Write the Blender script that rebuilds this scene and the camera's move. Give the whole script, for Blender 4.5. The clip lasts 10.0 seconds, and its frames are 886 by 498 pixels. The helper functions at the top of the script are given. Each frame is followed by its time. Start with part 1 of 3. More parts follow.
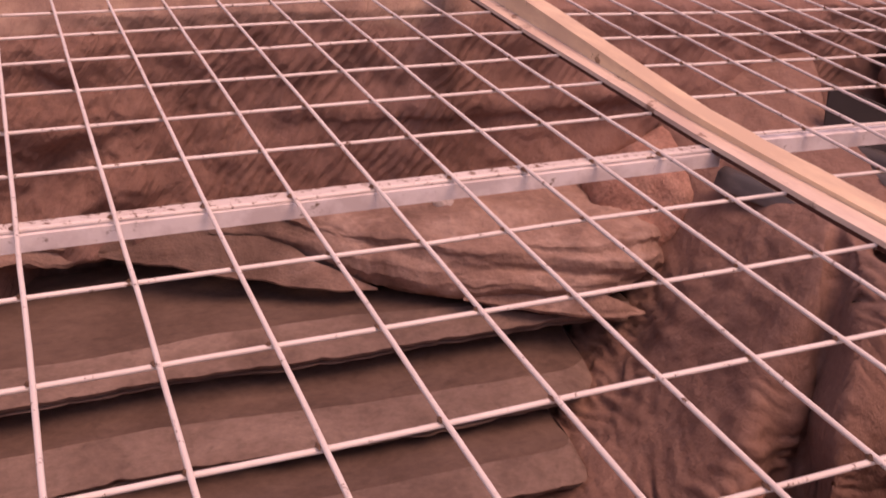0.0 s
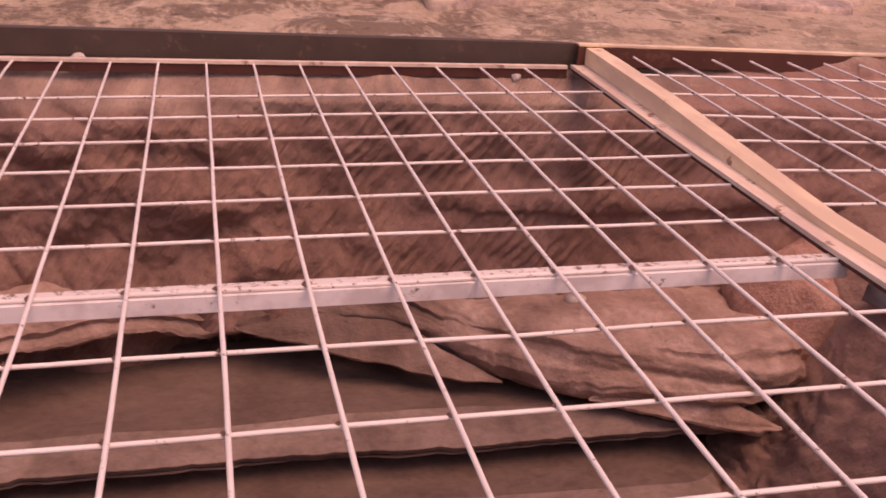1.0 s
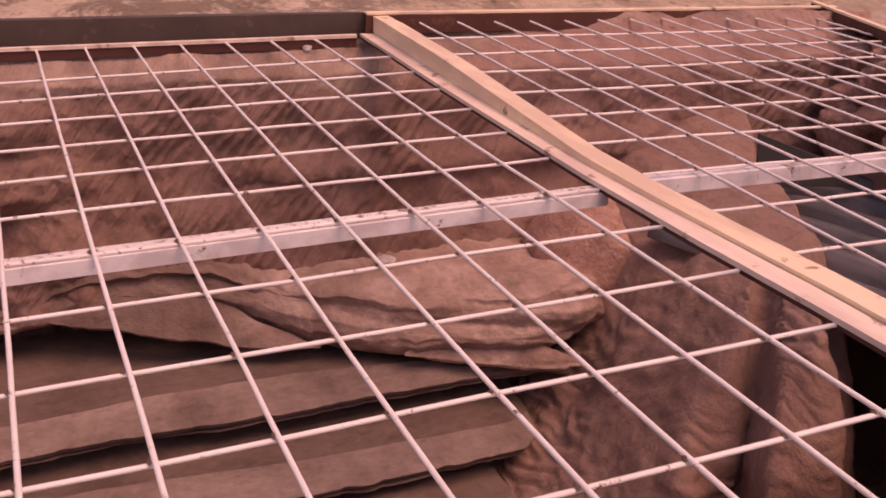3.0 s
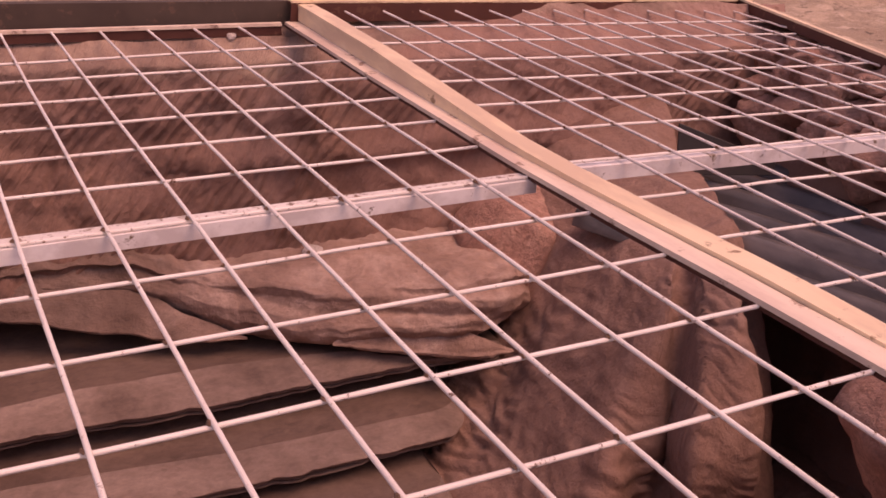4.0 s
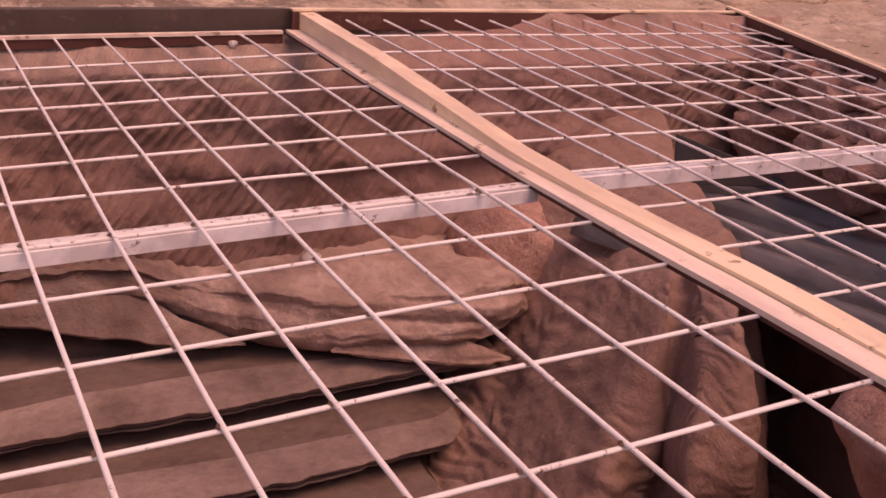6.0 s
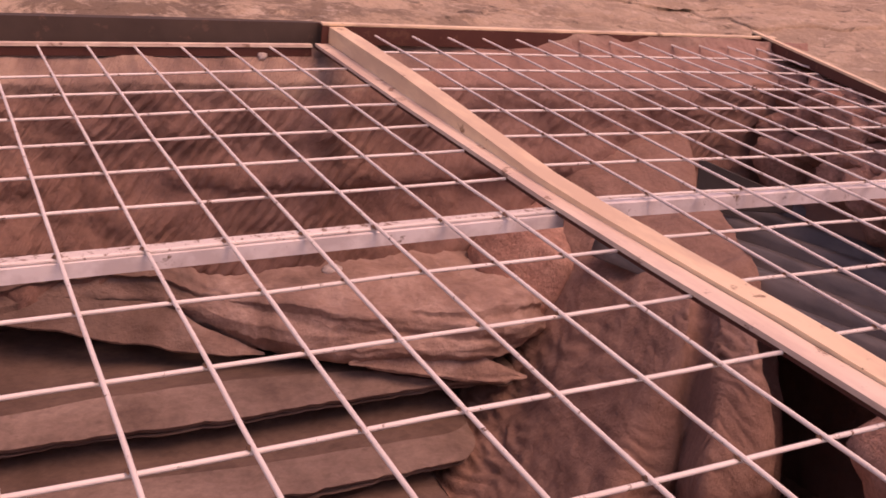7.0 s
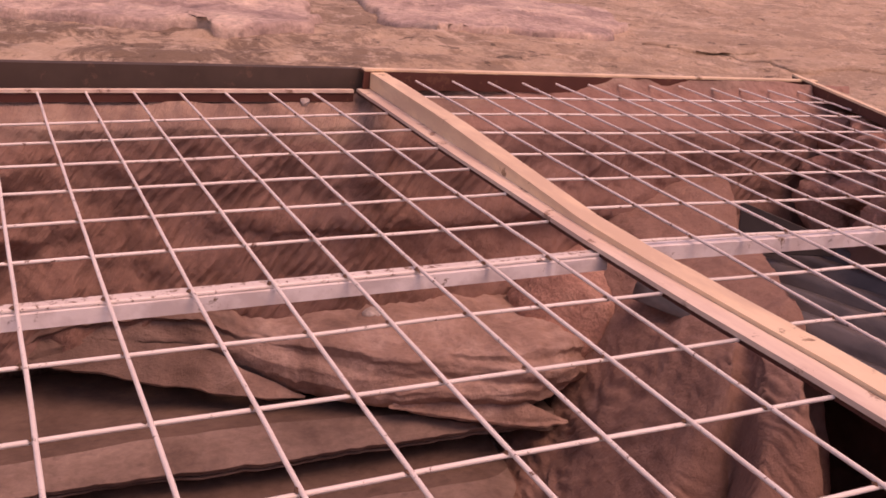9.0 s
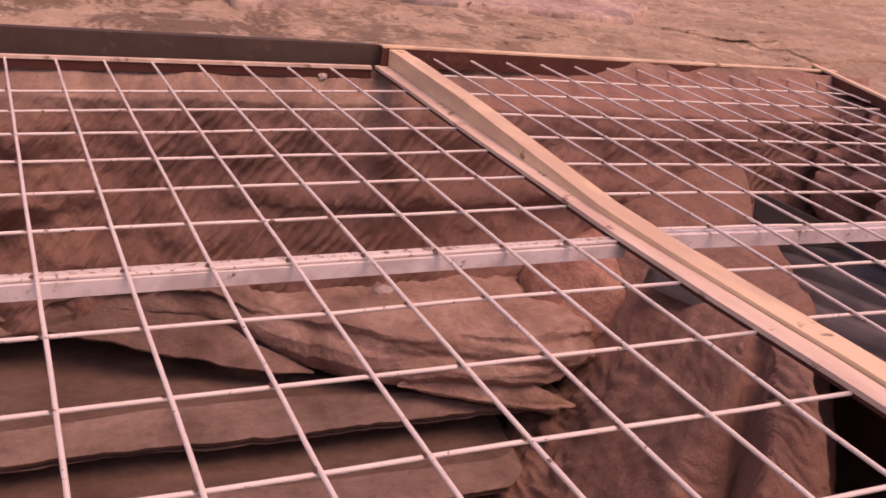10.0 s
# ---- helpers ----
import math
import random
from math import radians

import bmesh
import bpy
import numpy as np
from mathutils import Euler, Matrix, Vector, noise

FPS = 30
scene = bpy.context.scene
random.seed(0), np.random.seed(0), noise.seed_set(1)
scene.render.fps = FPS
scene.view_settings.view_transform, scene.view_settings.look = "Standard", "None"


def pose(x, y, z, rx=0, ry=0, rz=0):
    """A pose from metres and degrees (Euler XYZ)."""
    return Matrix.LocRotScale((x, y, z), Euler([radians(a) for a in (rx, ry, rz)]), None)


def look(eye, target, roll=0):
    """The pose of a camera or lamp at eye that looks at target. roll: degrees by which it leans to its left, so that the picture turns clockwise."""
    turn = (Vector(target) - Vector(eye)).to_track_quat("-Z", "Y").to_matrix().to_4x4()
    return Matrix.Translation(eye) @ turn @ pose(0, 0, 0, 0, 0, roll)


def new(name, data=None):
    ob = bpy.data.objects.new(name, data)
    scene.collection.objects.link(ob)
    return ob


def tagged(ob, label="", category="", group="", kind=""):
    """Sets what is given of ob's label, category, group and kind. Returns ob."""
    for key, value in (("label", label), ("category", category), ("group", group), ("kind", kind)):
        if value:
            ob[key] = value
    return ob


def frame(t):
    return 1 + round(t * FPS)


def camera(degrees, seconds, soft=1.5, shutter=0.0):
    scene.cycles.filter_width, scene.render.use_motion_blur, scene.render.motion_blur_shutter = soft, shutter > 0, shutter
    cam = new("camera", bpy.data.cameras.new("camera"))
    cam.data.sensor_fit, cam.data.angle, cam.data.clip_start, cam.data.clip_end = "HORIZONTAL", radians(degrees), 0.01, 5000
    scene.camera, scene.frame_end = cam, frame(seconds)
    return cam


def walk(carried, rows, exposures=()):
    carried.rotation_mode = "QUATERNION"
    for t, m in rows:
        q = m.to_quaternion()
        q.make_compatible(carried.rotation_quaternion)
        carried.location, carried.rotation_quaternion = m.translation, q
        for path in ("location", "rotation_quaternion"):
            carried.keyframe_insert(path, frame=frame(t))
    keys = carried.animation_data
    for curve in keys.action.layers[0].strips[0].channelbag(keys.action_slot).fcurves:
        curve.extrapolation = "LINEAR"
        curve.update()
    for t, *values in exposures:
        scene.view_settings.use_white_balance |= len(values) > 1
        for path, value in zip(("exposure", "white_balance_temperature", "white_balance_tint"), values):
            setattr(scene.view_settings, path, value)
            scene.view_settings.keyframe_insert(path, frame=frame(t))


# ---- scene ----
cam = camera(46.28, 10.0, soft=1.6, shutter=0.3)
PATH = [
    (0, look((-0.8791, -2.1429, 0.4917), (-0.5203, -1.3242, 0.0432), 3.025)),
    (0.2, look((-0.8712, -2.1465, 0.4919), (-0.5313, -1.3083, 0.0654), 3.163)),
    (0.5, look((-0.8199, -2.1601, 0.4841), (-0.5599, -1.2818, 0.0828), 3.897)),
    (0.7, look((-0.8088, -2.1557, 0.4900), (-0.5564, -1.2711, 0.0978), 4.248)),
    (1, look((-0.8071, -2.1598, 0.4864), (-0.5890, -1.2577, 0.1140), 2.574)),
    (1.2, look((-0.8489, -2.1635, 0.5008), (-0.6222, -1.2625, 0.1309), 1.071)),
    (1.5, look((-0.8589, -2.1864, 0.4879), (-0.6348, -1.2836, 0.1209), 1.262)),
    (1.7, look((-0.8490, -2.2129, 0.4877), (-0.6023, -1.3164, 0.1197), 1.920)),
    (2, look((-0.8081, -2.2520, 0.4860), (-0.5339, -1.3647, 0.1151), 2.370)),
    (2.2, look((-0.7980, -2.2572, 0.4818), (-0.4822, -1.3811, 0.1175), 0.747)),
    (2.5, look((-0.7772, -2.2516, 0.4798), (-0.4373, -1.3865, 0.1108), 0.959)),
    (3, look((-0.7692, -2.2516, 0.4735), (-0.4016, -1.4038, 0.0913), 1.268)),
    (3.2, look((-0.7687, -2.2507, 0.4681), (-0.3870, -1.4120, 0.0798), 1.230)),
    (4.3, look((-0.7844, -2.2560, 0.4728), (-0.3428, -1.4478, 0.0832), 3.066)),
    (4.5, look((-0.7819, -2.2574, 0.4776), (-0.3402, -1.4517, 0.0829), 3.183)),
    (5, look((-0.7885, -2.2626, 0.4830), (-0.3427, -1.4577, 0.0914), 3.900)),
    (5.5, look((-0.7973, -2.2618, 0.4792), (-0.3586, -1.4503, 0.0934), 3.441)),
    (5.7, look((-0.7976, -2.2610, 0.4735), (-0.3579, -1.4477, 0.0924), 3.163)),
    (6.8, look((-0.8090, -2.2523, 0.4857), (-0.3702, -1.4360, 0.1100), 4.119)),
    (7, look((-0.8161, -2.2549, 0.4954), (-0.3866, -1.4325, 0.1221), 4.813)),
    (7.5, look((-0.8269, -2.2556, 0.4949), (-0.4374, -1.4062, 0.1388), 4.768)),
    (7.7, look((-0.8301, -2.2574, 0.4944), (-0.4511, -1.4006, 0.1449), 4.196)),
    (8, look((-0.8239, -2.2734, 0.5004), (-0.4586, -1.4080, 0.1574), 3.216)),
    (8.5, look((-0.8226, -2.2568, 0.4973), (-0.4303, -1.3987, 0.1660), 4.153)),
    (9, look((-0.8259, -2.2520, 0.4933), (-0.4240, -1.4002, 0.1572), 4.013)),
    (9.5, look((-0.8305, -2.2479, 0.4919), (-0.4197, -1.4051, 0.1442), 4.147)),
    (10, look((-0.8401, -2.2408, 0.4968), (-0.4448, -1.3945, 0.1398), 5.806)),
]
walk(cam, PATH, exposures=[(0.0, 0.5, 11050, 64.5), (7.0, 0.5, 11050, 64.5), (8.5, 0.46, 11050, 64.5), (10.0, 0.43, 11050, 64.5)])

# ---- light ----
world = bpy.data.worlds.new("sky")
scene.world = world
world.use_nodes = True
wn = world.node_tree
sky = wn.nodes.new("ShaderNodeTexSky")
sky.sky_type = "NISHITA"
sky.sun_disc = False
sky.sun_elevation = radians(64)
sky.sun_rotation = radians(148)
wn.links.new(sky.outputs[0], wn.nodes["Background"].inputs[0])
wn.nodes["Background"].inputs[1].default_value = 0.12
sun = new("sun", bpy.data.lights.new("sun", "SUN"))
sun.data.energy, sun.data.angle, sun.data.color = 1.2, radians(35), (1.0, 0.93, 0.85)
sun.matrix_world = look((1.05, -2.3, 4), (0, -0.6, 0))


# ---- materials ----
def mat_new(name, rough=0.9, metal=0.0):
    m = bpy.data.materials.new(name)
    m.use_nodes = True
    nt = m.node_tree
    b = nt.nodes["Principled BSDF"]
    b.inputs["Roughness"].default_value = rough
    b.inputs["Metallic"].default_value = metal
    tc = nt.nodes.new("ShaderNodeTexCoord")
    return m, nt, b, tc.outputs["Object"]


def n_map(nt, vec, scale=(1, 1, 1), rot=(0, 0, 0)):
    mp = nt.nodes.new("ShaderNodeMapping")
    mp.inputs["Scale"].default_value = scale
    mp.inputs["Rotation"].default_value = rot
    nt.links.new(vec, mp.inputs["Vector"])
    return mp.outputs[0]


def n_noise(nt, vec, scale, detail=6, rough=0.6, warp=0.0):
    n = nt.nodes.new("ShaderNodeTexNoise")
    n.inputs["Scale"].default_value = scale
    n.inputs["Detail"].default_value = detail
    n.inputs["Roughness"].default_value = rough
    n.inputs["Distortion"].default_value = warp
    nt.links.new(vec, n.inputs["Vector"])
    return n.outputs[0]


def n_ramp(nt, fac, stops):
    r = nt.nodes.new("ShaderNodeValToRGB")
    els = r.color_ramp.elements
    while len(els) < len(stops):
        els.new(0.5)
    for e, (p, c) in zip(els, stops):
        e.position, e.color = p, ((c, c, c, 1) if isinstance(c, (int, float)) else (*c, 1))
    nt.links.new(fac, r.inputs[0])
    return r.outputs[0]


def n_mix(nt, fac, a, b, kind="MIX"):
    x = nt.nodes.new("ShaderNodeMix")
    x.data_type, x.blend_type = "RGBA", kind
    for sock, v in ((x.inputs[0], fac), (x.inputs[6], a), (x.inputs[7], b)):
        if isinstance(v, (int, float)):
            sock.default_value = v
        elif isinstance(v, tuple):
            sock.default_value = (*v, 1)
        else:
            nt.links.new(v, sock)
    return x.outputs[2]


def n_bump(nt, b, height, strength, dist, below=None):
    bp = nt.nodes.new("ShaderNodeBump")
    bp.inputs["Strength"].default_value, bp.inputs["Distance"].default_value = strength, dist
    nt.links.new(height, bp.inputs["Height"])
    if below is not None:
        nt.links.new(below, bp.inputs["Normal"])
    nt.links.new(bp.outputs[0], b.inputs["Normal"])
    return bp.outputs[0]


def earth_mat(name, dark, mid, light, scale=5.0, stretch=(1, 1, 1), fine=60.0, bump=0.7, cracks=0.0, grain=0.22):
    """Soil and soft rock: broad tone patches, fine grit, pits and a rough relief."""
    m, nt, b, vec = mat_new(name, 0.95)
    v = n_map(nt, vec, stretch)
    broad = n_noise(nt, v, scale, 9, 0.62, 0.6)
    col = n_ramp(nt, broad, [(0.28, dark), (0.48, mid), (0.74, light)])
    grit = n_noise(nt, vec, fine, 5, 0.7)
    col = n_mix(nt, grain, col, n_ramp(nt, grit, [(0.3, 0.25), (0.7, 0.75)]), "OVERLAY")
    flecks = n_noise(nt, n_map(nt, v, (1, 1.3, 1.3), (0.3, 0.2, 0.5)), scale * 8, 5, 0.65, 0.5)
    col = n_mix(nt, min(1.0, 3 * grain), col, n_ramp(nt, flecks, [(0.34, 0.76), (0.5, 1.0), (0.66, 1.22)]), "MULTIPLY")
    spots = n_ramp(nt, n_noise(nt, v, scale * 5, 3, 0.5), [(0.30, 0.55), (0.36, 1.0)])
    col = n_mix(nt, min(0.6, 2 * grain), col, spots, "MULTIPLY")
    if cracks:
        ridge = n_noise(nt, n_map(nt, n_map(nt, vec, rot=(0.5, 0.3, 0.7)), (1.0, 2.2, 2.2)), scale * 5.0, 5, 0.6, 0.7)
        lines = n_ramp(nt, ridge, [(0.34, 0.45), (0.42, 1.0)])
        col = n_mix(nt, cracks, col, lines, "MULTIPLY")
    nt.links.new(col, b.inputs["Base Color"])
    n1 = n_bump(nt, b, broad, bump * 0.5, 0.03)
    n2 = n_bump(nt, b, n_noise(nt, v, scale * 6, 7, 0.65), bump * 0.8, 0.008, n1)
    clods = n_noise(nt, v, scale * 13, 5, 0.6, 0.8)
    n2 = n_bump(nt, b, clods, bump * 0.9, 0.006, n2)
    if cracks:
        n2 = n_bump(nt, b, lines, cracks, 0.010, n2)
    n_bump(nt, b, grit, bump * 0.6, 0.002, n2)
    return m


def paint_mat(name, c1, c2, rust, amount, rough=0.55, scale=30.0, dust=None):
    """Old paint on steel with rust where it has chipped."""
    m, nt, b, vec = mat_new(name, rough)
    col = n_mix(nt, n_ramp(nt, n_noise(nt, vec, 7, 6), [(0.35, 0.0), (0.65, 1.0)]), c1, c2)
    if dust:
        col = n_mix(nt, n_ramp(nt, n_noise(nt, n_map(nt, vec, (1, 0.25, 1)), 14, 5), [(0.45, 0.0), (0.6, 0.8)]), col, dust)
    chips = n_ramp(nt, n_noise(nt, vec, scale, 8, 0.72), [(amount, 1.0), (amount + 0.05, 0.0)])
    col = n_mix(nt, chips, col, rust)
    nt.links.new(col, b.inputs["Base Color"])
    n1 = n_bump(nt, b, chips, -0.4, 0.001)
    n_bump(nt, b, n_noise(nt, vec, scale * 4, 4, 0.6), 0.25, 0.001, n1)
    return m


RUST = (0.16, 0.07, 0.04)
WIRE = paint_mat("painted_wire", (0.74, 0.66, 0.62), (0.82, 0.76, 0.72), RUST, 0.355, 0.5, 80)
WELD = earth_mat("rusty_weld", (0.14, 0.065, 0.04), (0.25, 0.135, 0.09), (0.42, 0.28, 0.21), 60, fine=200)
CREAM = paint_mat("cream_paint", (0.82, 0.605, 0.415), (0.87, 0.675, 0.48), (0.3, 0.17, 0.1), 0.335, 0.6, 18, (0.64, 0.455, 0.33))
PINK = paint_mat("faded_pink_paint", (0.77, 0.60, 0.485), (0.83, 0.68, 0.565), (0.32, 0.19, 0.14), 0.37, 0.65, 16, (0.62, 0.45, 0.38))
WHITE = paint_mat("white_paint", (0.86, 0.81, 0.80), (0.79, 0.75, 0.75), (0.2, 0.13, 0.09), 0.345, 0.5, 26, (0.60, 0.53, 0.52))
SPECK = paint_mat("flaked_white_paint", (0.66, 0.58, 0.54), (0.74, 0.68, 0.64), (0.22, 0.125, 0.085), 0.41, 0.7, 110)
DARK = paint_mat("dark_steel", (0.062, 0.038, 0.030), (0.088, 0.056, 0.044), (0.13, 0.074, 0.054), 0.37, 0.75, 20)
BLACK = paint_mat("black_sheet_paint", (0.085, 0.080, 0.082), (0.125, 0.117, 0.119), (0.11, 0.085, 0.075), 0.30, 0.38, 9, (0.19, 0.165, 0.162))
PLATE_BLACK = paint_mat("plate_black_paint", (0.03, 0.026, 0.027), (0.05, 0.043, 0.043), (0.09, 0.065, 0.055), 0.33, 0.6, 9)
# rusty steel with the shade of the hanging flanges put into its colour
SHADE = paint_mat("shaded_rusty_steel", (0.085, 0.024, 0.017), (0.12, 0.038, 0.027), (0.15, 0.06, 0.04), 0.36, 0.8, 20)
WALL = earth_mat("pit_wall_earth", (0.20, 0.105, 0.081), (0.255, 0.138, 0.106), (0.34, 0.2, 0.157), 4.5, bump=0.55, cracks=0.08, grain=0.17)
nt = WALL.node_tree
mark = n_noise(nt, n_map(nt, n_map(nt, nt.nodes["Texture Coordinate"].outputs["Object"], rot=(0, radians(-38), 0)), (52, 16, 10)), 1.0, 4, 0.55, 0.4)
old = nt.nodes["Principled BSDF"].inputs["Normal"].links[0].from_socket
near_side = nt.nodes.new("ShaderNodeSeparateXYZ")
nt.links.new(nt.nodes["Texture Coordinate"].outputs["Object"], near_side.inputs[0])
cut_zone = nt.nodes.new("ShaderNodeMapRange")
cut_zone.inputs[1].default_value, cut_zone.inputs[2].default_value = 0.45, 0.05
cut_zone.inputs[3].default_value, cut_zone.inputs[4].default_value = 0.12, 0.75
nt.links.new(near_side.outputs[0], cut_zone.inputs[0])
n_bump(nt, nt.nodes["Principled BSDF"], mark, 1.0, 0.016, old)
nt.links.new(cut_zone.outputs[0], nt.nodes["Principled BSDF"].inputs["Normal"].links[0].from_node.inputs["Strength"])
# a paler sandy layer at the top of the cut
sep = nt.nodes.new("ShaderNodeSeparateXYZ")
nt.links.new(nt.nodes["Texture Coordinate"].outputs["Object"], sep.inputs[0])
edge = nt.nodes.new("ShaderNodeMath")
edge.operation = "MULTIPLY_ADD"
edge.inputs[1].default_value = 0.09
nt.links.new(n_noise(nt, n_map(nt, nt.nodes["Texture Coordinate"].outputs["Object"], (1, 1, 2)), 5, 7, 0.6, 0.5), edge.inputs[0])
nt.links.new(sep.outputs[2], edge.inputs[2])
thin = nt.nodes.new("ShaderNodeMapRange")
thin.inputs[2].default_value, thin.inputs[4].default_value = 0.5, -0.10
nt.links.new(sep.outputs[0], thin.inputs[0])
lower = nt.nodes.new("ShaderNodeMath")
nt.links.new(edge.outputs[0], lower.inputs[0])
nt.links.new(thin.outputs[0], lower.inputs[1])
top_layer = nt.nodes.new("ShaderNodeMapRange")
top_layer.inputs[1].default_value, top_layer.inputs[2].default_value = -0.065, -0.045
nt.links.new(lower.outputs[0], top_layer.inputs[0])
under = nt.nodes["Principled BSDF"].inputs["Base Color"].links[0].from_socket
red = nt.nodes.new("ShaderNodeMapRange")
red.inputs[1].default_value, red.inputs[2].default_value, red.inputs[4].default_value = 0.1, 0.45, 0.8
nt.links.new(near_side.outputs[0], red.inputs[0])
grey = n_ramp(nt, n_noise(nt, nt.nodes["Texture Coordinate"].outputs["Object"], 2.6, 6, 0.55, 0.5), [(0.48, 0.0), (0.60, 0.3)])
under = n_mix(nt, grey, under, (0.27, 0.165, 0.15))
# cuts darker, ridges paler: relief shading of the pick marks painted into the colour
under = n_mix(nt, cut_zone.outputs[0], under, n_ramp(nt, mark, [(0.36, 0.84), (0.46, 1.0), (0.62, 1.12)]), "MULTIPLY")
under = n_mix(nt, red.outputs[0], under, n_ramp(nt, n_noise(nt, nt.nodes["Texture Coordinate"].outputs["Object"], 4, 7, 0.6, 0.4), [(0.3, (0.25, 0.135, 0.11)), (0.5, (0.335, 0.19, 0.156)), (0.72, (0.42, 0.255, 0.21))]))
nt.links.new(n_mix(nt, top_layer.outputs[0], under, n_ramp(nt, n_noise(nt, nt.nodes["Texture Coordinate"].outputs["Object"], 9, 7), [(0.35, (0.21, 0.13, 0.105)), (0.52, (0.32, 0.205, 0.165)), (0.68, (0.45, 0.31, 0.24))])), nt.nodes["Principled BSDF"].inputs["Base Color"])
FLOOR = earth_mat("pit_floor_earth", (0.25, 0.142, 0.113), (0.295, 0.17, 0.136), (0.37, 0.228, 0.184), 7, bump=0.6, cracks=0.1, grain=0.13)
LEDGE = earth_mat("ledge_rock", (0.23, 0.142, 0.114), (0.38, 0.245, 0.2), (0.60, 0.435, 0.37), 6, (1, 1.1, 1.2), bump=0.65, cracks=0.05, grain=0.14)
# one dusty skin in two tones, with shade and light painted in
SHEET_SHADED = earth_mat("shaded_dusty_skin", (0.110, 0.067, 0.053), (0.158, 0.100, 0.080), (0.215, 0.142, 0.116), 4, (0.8, 1.2, 1), 45, 0.35, grain=0.18)
SHEET_LIT = earth_mat("lit_dusty_skin", (0.155, 0.102, 0.084), (0.24, 0.165, 0.138), (0.33, 0.237, 0.201), 5, (0.9, 1.1, 1), 45, 0.35, grain=0.2)
# shade painted in earth brown on one ledge end, pale dust at the other
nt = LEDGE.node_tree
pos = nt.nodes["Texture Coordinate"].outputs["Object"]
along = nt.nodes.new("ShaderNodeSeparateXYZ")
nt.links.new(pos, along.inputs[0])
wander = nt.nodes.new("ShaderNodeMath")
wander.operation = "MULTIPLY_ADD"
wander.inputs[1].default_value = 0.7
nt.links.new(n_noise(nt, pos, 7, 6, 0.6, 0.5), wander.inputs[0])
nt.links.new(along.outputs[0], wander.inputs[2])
shade_ramp = nt.nodes.new("ShaderNodeMapRange")
shade_ramp.inputs[1].default_value, shade_ramp.inputs[2].default_value, shade_ramp.inputs[4].default_value = 0.25, -0.12, 0.8
nt.links.new(wander.outputs[0], shade_ramp.inputs[0])
shade_end = nt.nodes.new("ShaderNodeMapRange")
shade_end.inputs[1].default_value, shade_end.inputs[2].default_value = -0.62, -0.45
nt.links.new(wander.outputs[0], shade_end.inputs[0])
shade_part = nt.nodes.new("ShaderNodeMath")
shade_part.operation = "MULTIPLY"
nt.links.new(shade_ramp.outputs[0], shade_part.inputs[0])
nt.links.new(shade_end.outputs[0], shade_part.inputs[1])
unshaded = nt.nodes["Principled BSDF"].inputs["Base Color"].links[0].from_socket
shaded = n_ramp(nt, n_noise(nt, pos, 14, 7, 0.65), [(0.35, (0.095, 0.058, 0.046)), (0.65, (0.185, 0.115, 0.092))])
nt.links.new(n_mix(nt, shade_part.outputs[0], unshaded, shaded), nt.nodes["Principled BSDF"].inputs["Base Color"])
BOULDER = earth_mat("boulder_rock", (0.34, 0.165, 0.13), (0.48, 0.26, 0.205), (0.61, 0.37, 0.29), 9, bump=0.9, cracks=0.2)
PEBBLE = earth_mat("pale_stone", (0.5, 0.42, 0.38), (0.64, 0.56, 0.52), (0.78, 0.71, 0.67), 20)


def ground_mat():
    m, nt, b, vec = mat_new("bedrock", 0.92)
    broad = n_noise(nt, n_map(nt, vec, (0.9, 0.8, 1)), 2.6, 11, 0.68, 0.4)
    col = n_ramp(nt, broad, [(0.30, (0.50, 0.345, 0.245)), (0.50, (0.61, 0.445, 0.325)), (0.70, (0.70, 0.53, 0.40))])
    # brown dirt and lichen, thicker towards one side
    sep = nt.nodes.new("ShaderNodeSeparateXYZ")
    nt.links.new(vec, sep.inputs[0])
    side = nt.nodes.new("ShaderNodeMapRange")
    side.inputs[1].default_value, side.inputs[2].default_value = 1.0, -0.2
    side.inputs[3].default_value, side.inputs[4].default_value = 0.45, 1.0
    nt.links.new(sep.outputs[0], side.inputs[0])
    stain = n_noise(nt, n_map(nt, vec, (1.1, 0.9, 1)), 3.6, 13, 0.8, 0.3)
    dirt = nt.nodes.new("ShaderNodeMath")
    dirt.operation = "MULTIPLY"
    nt.links.new(n_ramp(nt, stain, [(0.462, 0.0), (0.53, 0.92)]), dirt.inputs[0])
    nt.links.new(side.outputs[0], dirt.inputs[1])
    col = n_mix(nt, dirt.outputs[0], col, (0.235, 0.158, 0.112))
    # short dark ticks, pits and pale scabs
    ticks = n_noise(nt, n_map(nt, vec, (1.0, 1.3, 1), (0, 0, 0.06)), 13, 7, 0.7, 0.4)
    col = n_mix(nt, 0.85, col, n_ramp(nt, ticks, [(0.355, 0.3), (0.41, 1.0)]), "MULTIPLY")
    pale = n_ramp(nt, n_noise(nt, n_map(nt, vec, (1.0, 1.1, 1)), 11, 9, 0.75), [(0.55, 0.0), (0.63, 0.7)])
    col = n_mix(nt, pale, col, (0.79, 0.62, 0.49))
    grit = n_noise(nt, vec, 80, 5, 0.7)
    col = n_mix(nt, 0.3, col, n_ramp(nt, grit, [(0.3, 0.3), (0.7, 0.7)]), "OVERLAY")
    nt.links.new(col, b.inputs["Base Color"])
    n1 = n_bump(nt, b, stain, 0.8, 0.03)
    n2 = n_bump(nt, b, ticks, 0.9, 0.015, n1)
    n_bump(nt, b, grit, 0.5, 0.002, n2)
    return m


